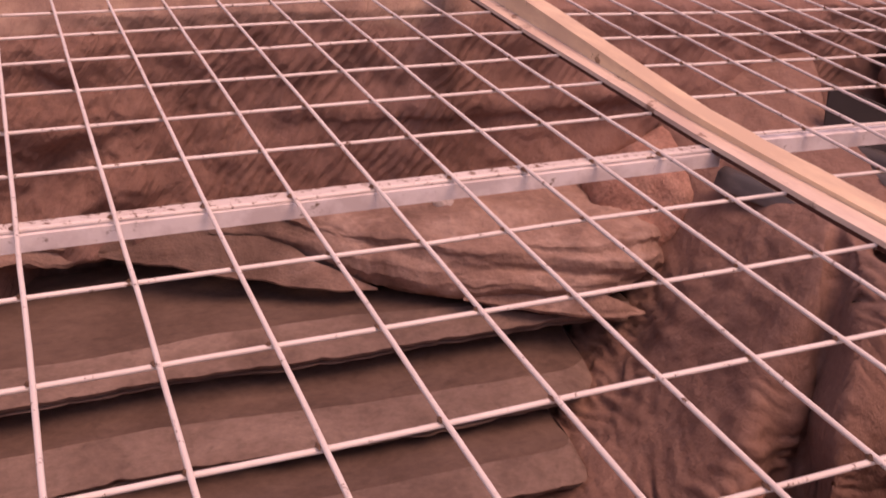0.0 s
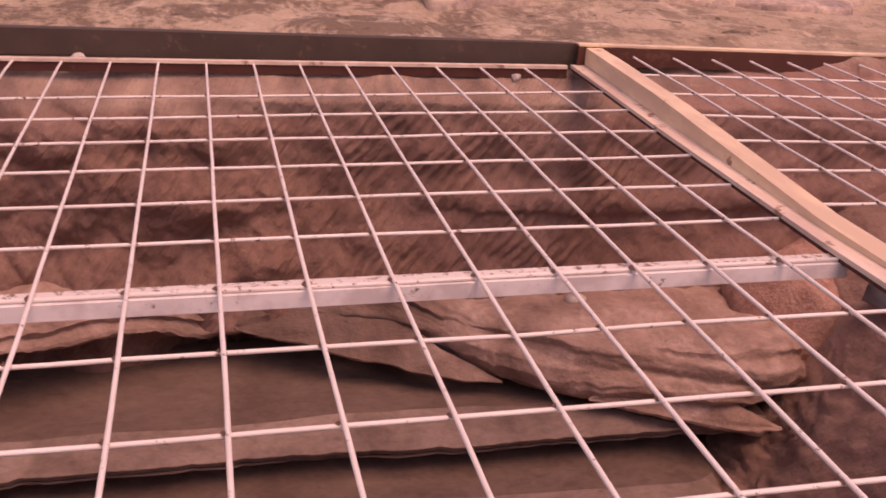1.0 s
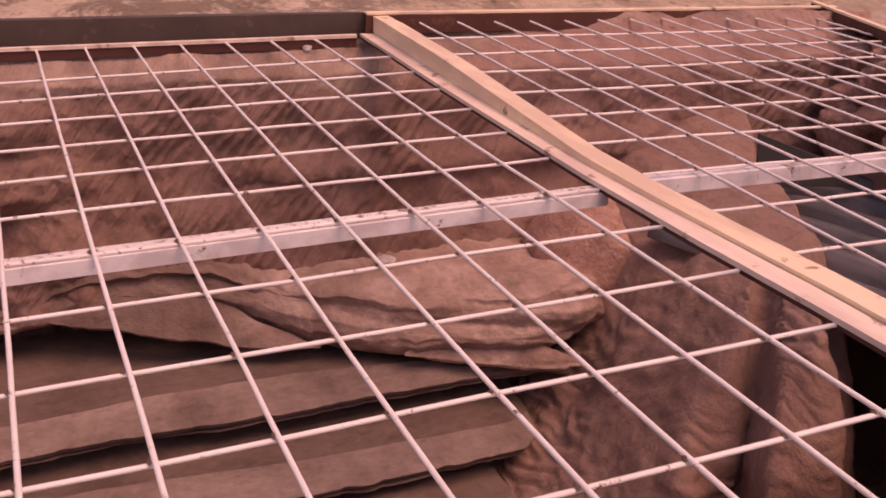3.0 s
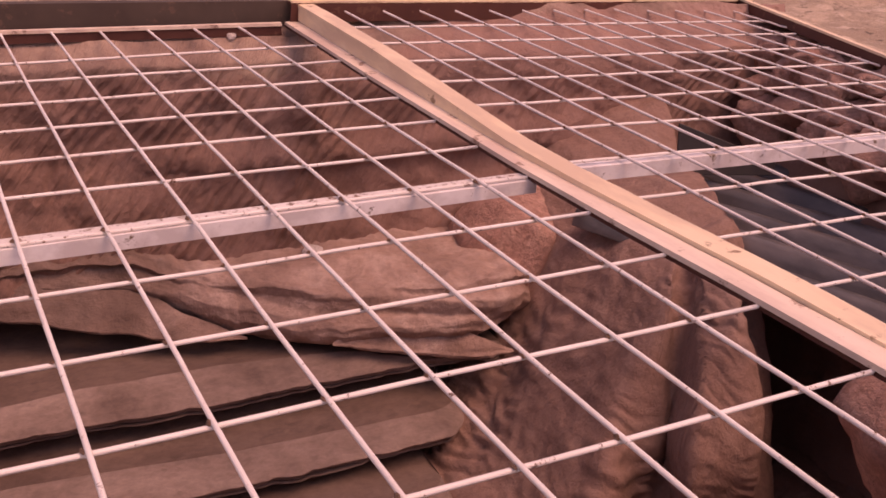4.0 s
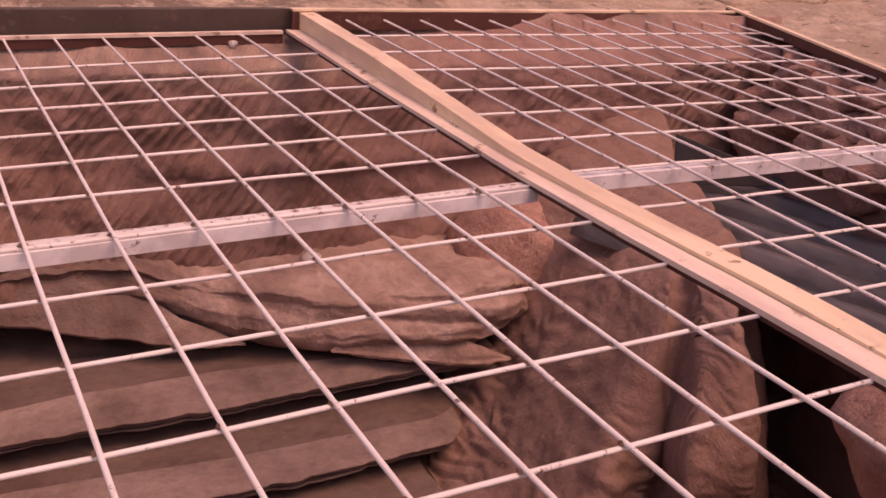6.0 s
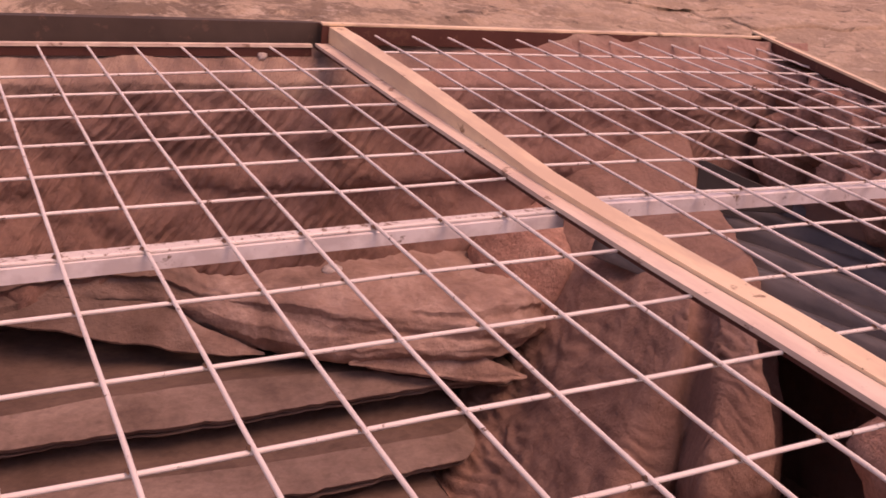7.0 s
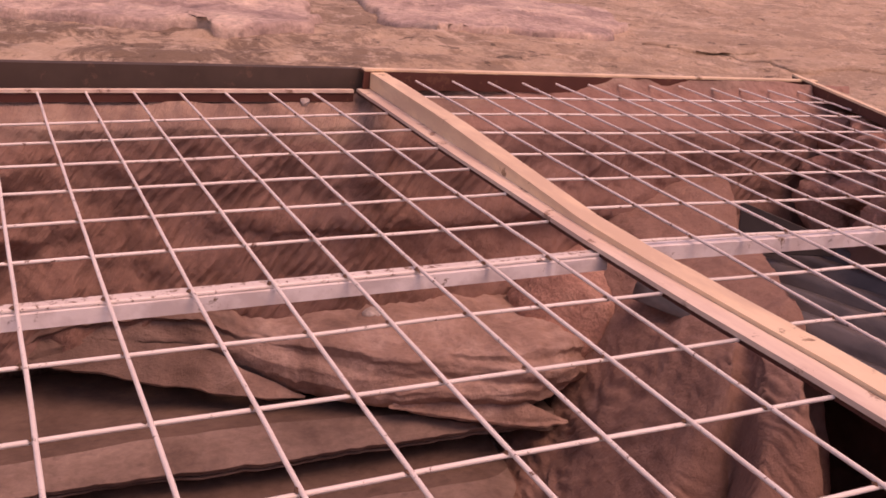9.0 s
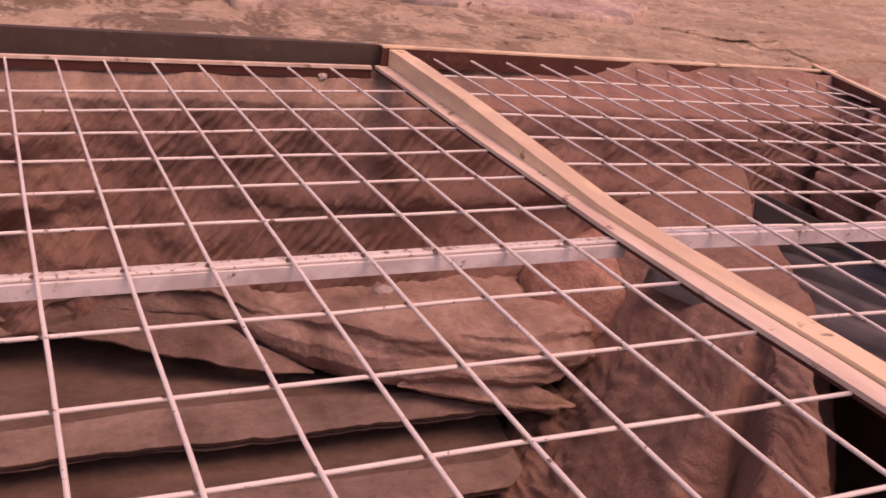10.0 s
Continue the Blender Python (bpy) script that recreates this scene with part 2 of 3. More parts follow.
FLAKE = earth_mat("grey_flake_rock", (0.25, 0.175, 0.165), (0.47, 0.345, 0.30), (0.74, 0.58, 0.47), 4.5, (1.0, 1.0, 1), 50, 0.8, cracks=0.35, grain=0.3)
BEDROCK = ground_mat()


# ---- builders ----
def mesh_ob(name, verts, faces, mat, parent=None, smooth=True, label=""):
    me = bpy.data.meshes.new(name)
    me.from_pydata([tuple(v) for v in verts], [], faces)
    me.materials.append(mat)
    if smooth:
        me.shade_smooth()
    ob = new(name, me)
    ob.parent = parent
    if label:
        tagged(ob, label)
    return ob


def part(name, bm, mat, parent=None, label="", smooth=False):
    me = bpy.data.meshes.new(name)
    bm.to_mesh(me)
    bm.free()
    me.materials.append(mat)
    if smooth:
        me.shade_smooth()
    ob = new(name, me)
    ob.parent = parent
    if label:
        tagged(ob, label)
    return ob


def grid_faces(nu, nv, wrap=False):
    return [(i * nv + j, i * nv + (j + 1) % nv, (i + 1) * nv + (j + 1) % nv, (i + 1) * nv + j)
            for i in range(nu - 1) for j in range(nv if wrap else nv - 1)]


def fbm(x, y, z, octaves=5):
    return noise.fractal(Vector((x, y, z)), 1.0, 2.0, octaves)


def ease(a, b, x):
    s = min(1.0, max(0.0, (x - a) / (b - a)))
    return s * s * (3 - 2 * s)


def table(pairs, x):
    """Straight lines through the pairs."""
    return float(np.interp(x, [p[0] for p in pairs], [p[1] for p in pairs]))


def tube(name, pts, r, mat, parent, sides=8):
    """A rod along points, with flat ends."""
    verts, faces = [], []
    pts = [Vector(p) for p in pts]
    for n, p in enumerate(pts):
        d = (pts[min(n + 1, len(pts) - 1)] - pts[max(n - 1, 0)]).normalized()
        s = d.cross(Vector((0, 0, 1))).normalized()
        u = s.cross(d)
        verts += [p + r * (math.cos(a) * s + math.sin(a) * u) for a in (math.tau * k / sides for k in range(sides))]
    faces = grid_faces(len(pts), sides, True)
    faces += [tuple(range(sides)), tuple(range(len(verts) - 1, len(verts) - sides - 1, -1))]
    return mesh_ob(name, verts, faces, mat, parent)


def angle_bar(name, a, b, flat, drop, width, height, mat, parent, thick=0.005, label="", worn=0.0):
    """A steel angle from a to b: a flat flange that reaches from the edge towards flat, and one that hangs from the edge along drop."""
    flat, drop = Vector(flat).normalized(), Vector(drop).normalized()
    path = [Vector(a), Vector(b)] if isinstance(a, (tuple, Vector)) else [Vector(p) for p in a]
    sec = [(0, 0), (width, 0), (width, thick), (thick * 1.6, thick), (thick, thick * 1.6), (thick, height), (0, height)]
    n = 40
    verts = []
    for i in range(n + 1):
        s = i / n * (len(path) - 1)
        k0 = min(int(s), len(path) - 2)
        p = path[k0].lerp(path[k0 + 1], s - k0)
        w = worn * fbm(i * 0.35, width * 90, 3.1, 3)
        for k, (u, v) in enumerate(sec):
            verts.append(p + flat * (u + (w if k in (1, 2) else 0)) + drop * v)
    faces = grid_faces(n + 1, len(sec), True)
    faces += [tuple(range(len(sec))), tuple(range(len(verts) - 1, len(verts) - len(sec) - 1, -1))]
    ob = mesh_ob(name, verts, faces, mat, parent, smooth=False, label=label)
    bm = bmesh.new()
    bm.from_mesh(ob.data)
    bmesh.ops.recalc_face_normals(bm, faces=bm.faces)
    bm.to_mesh(ob.data)
    bm.free()
    return ob


def wavy(a, b, seed, amp=0.0012, n=26):
    a, b = Vector(a), Vector(b)
    out = []
    for i in range(n + 1):
        p = a.lerp(b, i / n)
        out.append(p + Vector((amp * fbm(i * 0.3, seed, 0.5, 2), amp * fbm(i * 0.3, seed, 7.5, 2), 1.4 * amp * fbm(i * 0.25, seed, 12.5, 2))))
    return out


def stone(name, size, mat, seed, detail=3, lump=0.25, flat=1.0):
    """A broken stone: flat faces cut at random, worn edges and a lumpy skin; its origin at its middle."""
    rng = random.Random(seed)
    cuts = [(Vector((rng.gauss(0, 1), rng.gauss(0, 1), rng.gauss(0, 1))).normalized(), rng.uniform(0.72, 1.0)) for _ in range(15)]
    bm = bmesh.new()
    bmesh.ops.create_icosphere(bm, subdivisions=detail, radius=1.0)
    for v in bm.verts:
        p = v.co.normalized()
        r = sum((max(1e-3, p.dot(n)) / d) ** 30 for n, d in cuts) ** (-1 / 30)
        r = min(r, 1.2)
        r *= 1 + 0.35 * lump * fbm(p.x * 1.5 + seed, p.y * 1.5, p.z * 1.5, 4) + 0.2 * lump * fbm(p.x * 6 + seed, p.y * 6, p.z * 6, 4)
        v.co = Vector((p.x * size[0], p.y * size[1], p.z * size[2])) * r
    return part(name, bm, mat, smooth=True)


# ---- ground and pit ----
RIM = [(-1.95, 0.352), (0.0, 0.118), (0.06, 0.078), (1.44, 0.165), (0.98, -2.02), (-1.95, -2.02)]


def ground_height(x, y):
    z = 0.052 - 0.038 * min(max(x, 0.0), 1.6) - 0.05 * ease(0.2, -1.6, y)
    d = fbm(x * 0.9, y * 2.2, 0.3, 6)
    strata = round(d * 5) / 5
    return z, 0.034 * (0.65 * strata + 0.35 * d) + 0.010 * fbm(x * 7, y * 14, 2.0, 4)


def build_ground():
    loop = []
    for (x0, y0), (x1, y1) in zip(RIM, RIM[1:] + RIM[:1]):
        far = y0 > 0.05 and y1 > 0.05
        n = max(3, int(math.hypot(x1 - x0, y1 - y0) / (0.0075 if far else 0.04)))
        loop += [(x0 + (x1 - x0) * i / n, y0 + (y1 - y0) * i / n) for i in range(n)]
    cx, cy = -0.2, -0.9
    verts, rings, s = [], 0, 0.0
    step = 0.006
    while s < 70:
        for x, y in loop:
            px, py = x + (x - cx) * s, y + (y - cy) * s
            z, rough = ground_height(px, py)
            verts.append((px, py, z + rough * ease(0.015, 0.09, s) - (0.004 if s == 0 else 0)))
        rings += 1
        s += step
        step *= 1.045 if s < 3 else 1.25
    return tagged(mesh_ob("ground", verts, grid_faces(rings, len(loop), True), BEDROCK), "flaking tan sandstone bedrock with grey patches", "ground", kind="structure")


build_ground()


P1 = [(-1.6, 1.75), (-0.98, 1.10), (-0.775, 0.93), (-0.634, 0.83), (-0.55, 0.73), (-0.467, 0.69), (-0.346, 0.63), (-0.25, 0.595), (-0.174, 0.525), (-0.084, 0.49), (0.06, 0.56), (0.156, 0.90), (0.236, 1.25), (0.1, 2.0), (-0.9, 2.3)]
P2 = [(0.42, 1.05), (0.454, 0.66), (0.604, 0.72), (0.80, 0.78), (0.95, 0.71), (1.163, 0.77), (1.405, 1.03), (1.56, 1.33), (1.65, 1.6), (1.2, 2.0), (0.5, 1.7)]
P3 = [(1.28, 0.70), (1.36, 0.585), (1.51, 0.59), (1.58, 0.45), (1.60, 0.32), (2.0, 0.2), (2.6, 0.6), (2.0, 1.1)]


def build_flake(points, thick, seed, label, mat):
    """A thin plate of rock with a broken outline, lying on the bedrock."""
    c = Vector((sum(p[0] for p in points) / len(points), sum(p[1] for p in points) / len(points)))
    loop = []
    for (x0, y0), (x1, y1) in zip(points, points[1:] + points[:1]):
        n = max(4, int(math.hypot(x1 - x0, y1 - y0) / 0.03))
        loop += [Vector((x0 + (x1 - x0) * i / n, y0 + (y1 - y0) * i / n)) for i in range(n)]
    n, rings = len(loop), 14
    verts = []
    for r in range(rings):
        for k, p in enumerate(loop):
            s = (1.0, 1.0, 0.985, 0.95)[r] if r < 4 else 0.95 * (1 - (r - 3) / (rings - 3.0))
            q = c + (p - c) * s
            if r < 4:
                q = q + Vector((0.05 * fbm(p.x * 5, p.y * 5, seed, 5), 0.05 * fbm(p.x * 5, p.y * 5, seed + 9, 5)))
            g, rough = ground_height(q.x, q.y)
            up = (-0.03, 0.6 * thick, thick, thick)[r] if r < 4 else thick + 0.006 * fbm(q.x * 6, q.y * 9, seed, 4)
            verts.append((q.x, q.y, g + rough + up))
    faces = grid_faces(rings, n, True) + [tuple((rings - 1) * n + k for k in range(n))]
    return tagged(mesh_ob("rock_flake", verts, faces, mat), label, "rock", "rock flakes")


build_flake(P1, 0.030, 2.0, "grey purple flake of bedrock with broken edges", FLAKE)
build_flake(P2, 0.024, 5.0, "grey purple flake of bedrock with broken edges", FLAKE)
build_flake(P3, 0.010, 8.0, "tan flake of bedrock with a dark cracked edge", BEDROCK)


def wall_line(x):
    return 0.10 - 0.12 * x if x < 0 else 0.10 - 0.045 * x


def build_far_wall():
    prof = [(0.035, 0.035), (0.0, -0.014), (-0.05, -0.024), (-0.10, -0.072), (-0.108, -0.13), (-0.108, -0.25), (-0.118, -0.38), (-0.135, -0.52), (-0.145, -0.70), (-0.16, -1.25)]
    length = [0.0]
    for (a, b), (c, d) in zip(prof, prof[1:]):
        length.append(length[-1] + math.hypot(c - a, d - b))
    nx, nz = 860, 220
    verts = []
    for i in range(nx):
        x = -2.0 + 3.55 * i / (nx - 1)
        rise = (0.45 * ease(0.0, 0.12, x) + 0.55 * ease(0.5, 0.95, x)) * (1 + 0.5 * fbm(x * 4, 0.5, 0.5, 3))
        for j in range(nz):
            q = length[-1] * (j / (nz - 1)) ** 1.15
            y = float(np.interp(q, length, [p[0] for p in prof]))
            z = float(np.interp(q, length, [p[1] for p in prof]))
            depth = ease(-0.04, -0.14, z)
            # broad hollows, then slanting pick marks
            y += depth * (0.03 * fbm(x * 2.1, z * 2.6, 1.0, 4) + 0.012 * fbm(x * 9, z * 9, 4.0, 4))
            a, b = x * 0.80 - z * 0.60, x * 0.60 + z * 0.80
            phase = a * 39 + 0.9 * noise.noise(Vector((x * 5, z * 6, 2.0))) + 0.4 * noise.noise(Vector((x * 17, z * 9, 5.0)))
            saw = phase - math.floor(phase)
            cut = (saw / 0.7 if saw < 0.7 else (1 - saw) / 0.3) - 0.5
            cut *= ease(-0.35, 0.25, noise.noise(Vector((a * 16, b * 7, 3.0))))
            amount = ease(-0.2, 0.2, noise.noise(Vector((x * 1.9, z * 2.4, 8.0))) + 0.1) * ease(-0.72, -0.6, x)
            y += depth * amount * (0.013 if x < 0.45 else 0.006) * cut
            # undulating layers and one stepped course
            y += depth * (0.006 if x < 0.1 else 0.003) * noise.noise(Vector((x * 1.6, z * 13 + 1.5 * noise.noise(Vector((x * 2.2, 0, 3))), 6.0)))
            course = -0.325 + 0.02 * noise.noise(Vector((x * 4, 0.3, 7.0))) + 0.012 * fbm(x * 11, 0.3, 2.0, 3)
            y -= depth * (0.016 * math.exp(-((z - course - 0.035) / 0.035) ** 2) + 0.009 * ease(course, course + 0.006, z) * ease(course + 0.09, course, z)) * ease(-0.5, -0.1, x) * ease(0.85, 0.5, x)
            # hollow below the ledge
            y += 0.16 * ease(-0.60, -0.66, z) * ease(-1.0, -0.85, x) * ease(-0.36, -0.46, x)
            # lumpy stones set in the earth at one end
            lumps = ease(-0.58, -0.68, x + 0.03 * fbm(z * 4, 1.0, 2.0, 3)) * depth
            y -= lumps * (0.005 + 0.085 * abs(noise.noise(Vector((x * 5.5, z * 6.5, 4.4)))) + 0.02 * fbm(x * 9, z * 10, 7.7, 4))
            z2 = z + (1 - depth) * 0.009 * fbm(x * 6, z * 8, 5.0, 4)
            y += (1 - depth) * 0.012 * fbm(x * 5, z * 5, 6.0, 4) + 0.016 * rise * fbm(x * 9, z * 14, 2.5, 5) * ease(-0.2, -0.05, z)
            verts.append((x, wall_line(x) + y - 0.012 * rise * ease(-0.2, -0.05, z), z2 - 0.042 * max(x, 0.0) * ease(-0.3, 0.0, z) + 0.02 * rise * ease(-0.2, -0.06, z)))
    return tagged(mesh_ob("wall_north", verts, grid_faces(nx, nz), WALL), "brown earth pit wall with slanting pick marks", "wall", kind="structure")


build_far_wall()


def build_side_wall(name, a, b, lean):
    nx, nz = 120, 60
    (ax, ay), (bx, by) = a, b
    dx, dy = bx - ax, by - ay
    k = 1 / math.hypot(dx, dy)
    verts = []
    for i in range(nx):
        s = i / (nx - 1)
        for j in range(nz):
            z = -0.06 - 1.15 * j / (nz - 1)
            x, y = ax + dx * s, ay + dy * s
            d = lean * -z + 0.05 * ease(0, -0.2, z) * fbm(x * 3 + y * 3, z * 4, 3.0, 5)
            verts.append((x - dy * k * d, y + dx * k * d, z))
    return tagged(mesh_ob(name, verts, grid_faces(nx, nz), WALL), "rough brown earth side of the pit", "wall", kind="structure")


build_side_wall("wall_east", (0.98, -2.02), (1.46, 0.17), 0.12)
build_side_wall("wall_south", (-1.97, -2.02), (1.0, -2.02), 0.05)
build_side_wall("wall_west", (-1.95, 0.36), (-1.95, -2.04), 0.05)


def floor_height(x, y):
    z = -1.04 + 0.06 * fbm(x * 1.5, y * 1.5, 9.0, 4)
    # rock mass under the beam: a broad sloping face, a cleft, a pillar-like nose beside it and a deep recess
    wob = 0.03 * noise.noise(Vector((x * 2.2, y * 2.2, 2.0)))
    end = 1.03 + 0.38 * (y + 0.22)
    cleft = 0.445 + 0.75 * (y + 0.95) + 0.4 * wob
    nose = ease(cleft, cleft + 0.05, x) * ease(0.76, 0.58, x + 0.3 * wob)
    front = ease(-1.10, -0.86, y + wob - 0.10 * ease(0.30, 0.46, x) * (1 - nose) + 0.05 * nose)
    recess = ease(0.62, 0.84, x + 0.5 * wob)
    near = front + 0.36 * (ease(-0.78, -0.62, y + wob) - front) * recess
    end += 0.06 * ease(-0.60, -0.80, y)
    slope = table([(-0.3, 0.0), (0.08, 0.05), (0.25, 0.17), (0.4, 0.30), (0.6, 0.56), (0.7, 0.66), (0.8, 0.69)], x + wob)
    slope += 0.13 * ease(-0.35, -0.85, y) * ease(0.2, 0.5, x) * ease(0.75, 0.55, x) + 0.08 * ease(-0.3, -0.1, y) * ease(0.45, 0.62, x)
    mass = near * ease(end + 0.05, end - 0.05, x)
    z += slope * mass
    z -= 0.07 * mass * math.exp(-((x - cleft) / 0.018) ** 2) * ease(-0.62, -0.78, y)
    return z


def build_floor():
    nx, ny = 560, 520
    fine = np.linspace(-2.05, 0.25, 640)
    pts = np.empty((nx, ny, 3))
    for i in range(nx):
        x = -2.0 + 3.55 * i / (nx - 1)
        zs = np.array([floor_height(x, y) for y in fine])
        # even steps along the slope, so that steep faces get as many points as flat ones
        run = np.concatenate([[0], np.cumsum(np.hypot(np.diff(fine), np.diff(zs)))])
        q = np.linspace(0, run[-1], ny)
        pts[i, :, 0], pts[i, :, 1], pts[i, :, 2] = x, np.interp(q, run, fine), np.interp(q, run, zs)
    du, dv = np.gradient(pts, axis=0), np.gradient(pts, axis=1)
    n = np.cross(du, dv)
    n /= np.linalg.norm(n, axis=2, keepdims=True)
    verts = []
    for p, d in zip(pts.reshape(-1, 3), n.reshape(-1, 3)):
        x, y, z = p
        if x < -0.25 and y > -1.2 or y < -1.4:
            verts.append(p)
            continue
        # broad bumps, then short wrinkles that curl across the face, then grit
        turn = 0.05 * fbm(x * 4, y * 4, z * 4, 3)
        groove = 1 - abs(noise.noise(Vector((x * 9 + 3 * turn, y * 9, (z + 0.3 * x + turn) * 36))))
        patch = 0.25 + 0.75 * ease(-0.2, 0.2, noise.noise(Vector((x * 3.2, y * 3.2, z * 3.2 + 4))))
        h = 0.020 * fbm(x * 4, y * 4, z * 4, 2) - 0.017 * patch * ease(0.70, 0.55, x) * max(0.0, groove - 0.6) / 0.4 + 0.005 * fbm(x * 22, y * 22, z * 22, 4)
        verts.append(p + d * h)
    return tagged(mesh_ob("pit_floor", verts, grid_faces(nx, ny), FLOOR), "lumpy brown earth and soft rock floor", "floor", kind="structure")


build_floor()

# ---- mesh covers ----
SX, SY = 0.1, 0.1526
R = 0.0027
DOWN, UP = (0, 0, -1), (0, 0, 1)


def weld_mesh(seed, size=0.0045):
    verts, faces = [], []
    for k, (dx, dy, dz) in enumerate(((1, 0, 0), (0, 1, 0), (-1, 0, 0), (0, -1, 0), (0, 0, 1), (0, 0, -1))):
        s = size * (0.8 + 0.8 * noise.noise(Vector((seed * 1.7, k * 2.3, 0.5))))
        verts.append((dx * s, dy * s * 1.3, dz * s * 0.9))
    for a, c in ((0, 1), (1, 2), (2, 3), (3, 0)):
        faces += [(a, c, 4), (c, a, 5)]
    me = bpy.data.meshes.new("weld")
    me.from_pydata(verts, [], faces)
    me.materials.append(WELD)
    return me


WELDS = [weld_mesh(k) for k in range(7)]


def weld_beads(places, parent):
    for n, p in enumerate(places):
        ob = new("weld", WELDS[(n * 3 + n // 5) % 7])
        ob.location, ob.parent = p, parent
        if abs(p[1] + SY * 7) < 0.03 and p[0] < 0:
            ob.scale = (1.15, 1.6, 1.0)


LINE = [(-0.004, -1.97), (-0.010, -1.5), (-0.018, -1.29), (-0.021, -1.03), (-0.008, -0.46), (0.006, -0.11), (0.012, 0.07)]
cover_a = tagged(new("mesh_cover"), "welded steel mesh cover in a cream angle frame over the pit", "grate", "pit covers")
NA, MA = 17, 13
for i in range(1, NA + 1):
    x = -SX * i
    tube("wire", wavy((x, 0.052 - 0.095 * x, 0.001), (x, -1.97, 0.001), i), R, WIRE, cover_a)
for j in range(1, MA):
    tube("wire", wavy((-1.78, -SY * j, -0.0032), (table([(y, x) for x, y in LINE], -SY * j) + 0.002, -SY * j, -0.0032), 40 + j), R, WIRE, cover_a)
weld_beads([(-SX * i - 0.004, -SY * j, 0.0) for i in range(1, NA + 1) for j in range(1, MA)], cover_a)
# frame of the lower cover: flat flange on top, the other flange hanging down
angle_bar("side_frame", [(x, y, 0.007) for x, y in LINE], None, (1, 0, 0), DOWN, 0.034, 0.007, PINK, cover_a, thick=0.004, worn=0.003, label="faded cream painted flat iron")
angle_bar("side_angle", [(x + 0.003, y, 0.0028) for x, y in LINE], None, (1, 0, 0), DOWN, 0.03, 0.010, SHADE, cover_a, label="rusty angle iron, coloured dark for its shade")
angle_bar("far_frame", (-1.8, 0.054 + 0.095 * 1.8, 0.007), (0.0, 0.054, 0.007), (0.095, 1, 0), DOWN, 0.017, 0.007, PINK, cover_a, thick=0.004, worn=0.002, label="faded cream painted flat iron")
angle_bar("far_angle", (-1.8, 0.057 + 0.095 * 1.8, 0.0028), (0.0, 0.057, 0.0028), (0.095, 1, 0), DOWN, 0.013, 0.024, SHADE, cover_a, label="rusty angle iron, coloured dark for its shade")
angle_bar("near_frame", (-1.8, -1.93, 0.007), (0.0, -1.93, 0.007), (0, -1, 0), DOWN, 0.046, 0.04, CREAM, cover_a)
angle_bar("outer_frame", (-1.76, -1.97, 0.007), (-1.76, 0.22, 0.007), (-1, 0, 0), DOWN, 0.046, 0.04, CREAM, cover_a)
YB = -SY * 7
bar_a = angle_bar("cross_bar", (-1.77, YB - 0.007, -0.0066), (-0.006, YB - 0.007, -0.0066), (0, 1, 0), DOWN, 0.03, 0.0195, WHITE, cover_a, label="chipped white painted angle iron bar")
angle_bar("rusty_edge", (-1.77, YB + 0.005, -0.0042), (-0.016, YB + 0.005, -0.0042), (0, 1, 0), DOWN, 0.018, 0.003, SPECK, bar_a, thick=0.002, worn=0.001, label="edge of the bar with flaked paint and rust")

yw = 0.03
BU = Vector((math.cos(yw), math.sin(yw), -0.0397)).normalized()
BV = Vector((-math.sin(yw), math.cos(yw), 0.0349)).normalized()
BN = BU.cross(BV)
BO = Vector((0.0557, 0.05, 0.0306))


def bp(u, v, w=0.0):
    return BO + BU * u + BV * v + BN * w


cover_b = tagged(new("mesh_cover"), "welded steel mesh cover lying tilted against the beam", "grate", "pit covers")
NB = 13
for i in range(1, NB + 1):
    tube("wire", wavy(bp(SX * i, -0.005, 0.001), bp(SX * i, max(-1.95, 0.06 + (SX * i - 1.372) / 0.23), 0.001) if SX * i > 0.9 else bp(SX * i, -1.95, 0.001), 80 + i), R, WIRE, cover_b)
for j in range(1, MA):
    tube("wire", wavy(bp(0.0, -SY * j, -0.0032), bp(1.3595 - 0.0391 * j, -SY * j, -0.0032), 120 + j), R, WIRE, cover_b)
weld_beads([bp(SX * i - 0.004, -SY * j) for i in range(1, NB + 1) for j in range(1, MA) if SX * i < 1.35 - 0.0391 * j], cover_b)
# side angle of the tilted cover stands on edge beside the lower one and dips towards the near end
EDGE = [(0.03, -1.97, 0.007), (0.027, -1.5, 0.0125), (0.021, -1.36, 0.0120), (0.010, -1.15, 0.0145), (0.006, -0.98, 0.0175), (0.026, -0.38, 0.043), (0.041, -0.02, 0.046), (0.043, 0.07, 0.047)]
angle_bar("side_frame", EDGE, None, (1, 0, 0.0), DOWN, 0.038, 0.038, CREAM, cover_b, worn=0.003, label="faded cream painted angle iron")
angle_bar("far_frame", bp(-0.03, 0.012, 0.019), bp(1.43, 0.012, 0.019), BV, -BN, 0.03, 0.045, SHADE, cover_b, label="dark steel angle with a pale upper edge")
angle_bar("far_edge", bp(-0.03, 0.012, 0.0235), bp(1.43, 0.012, 0.0235), BV, -BN, 0.02, 0.006, CREAM, cover_b, thick=0.003)
angle_bar("cross_bar", bp(0.0, -SY * 7 - 0.010, -0.0095), bp(1.20, -SY * 7 - 0.010, -0.0095), BV, -BN, 0.03, 0.0235, WHITE, cover_b, label="chipped white painted angle iron bar")

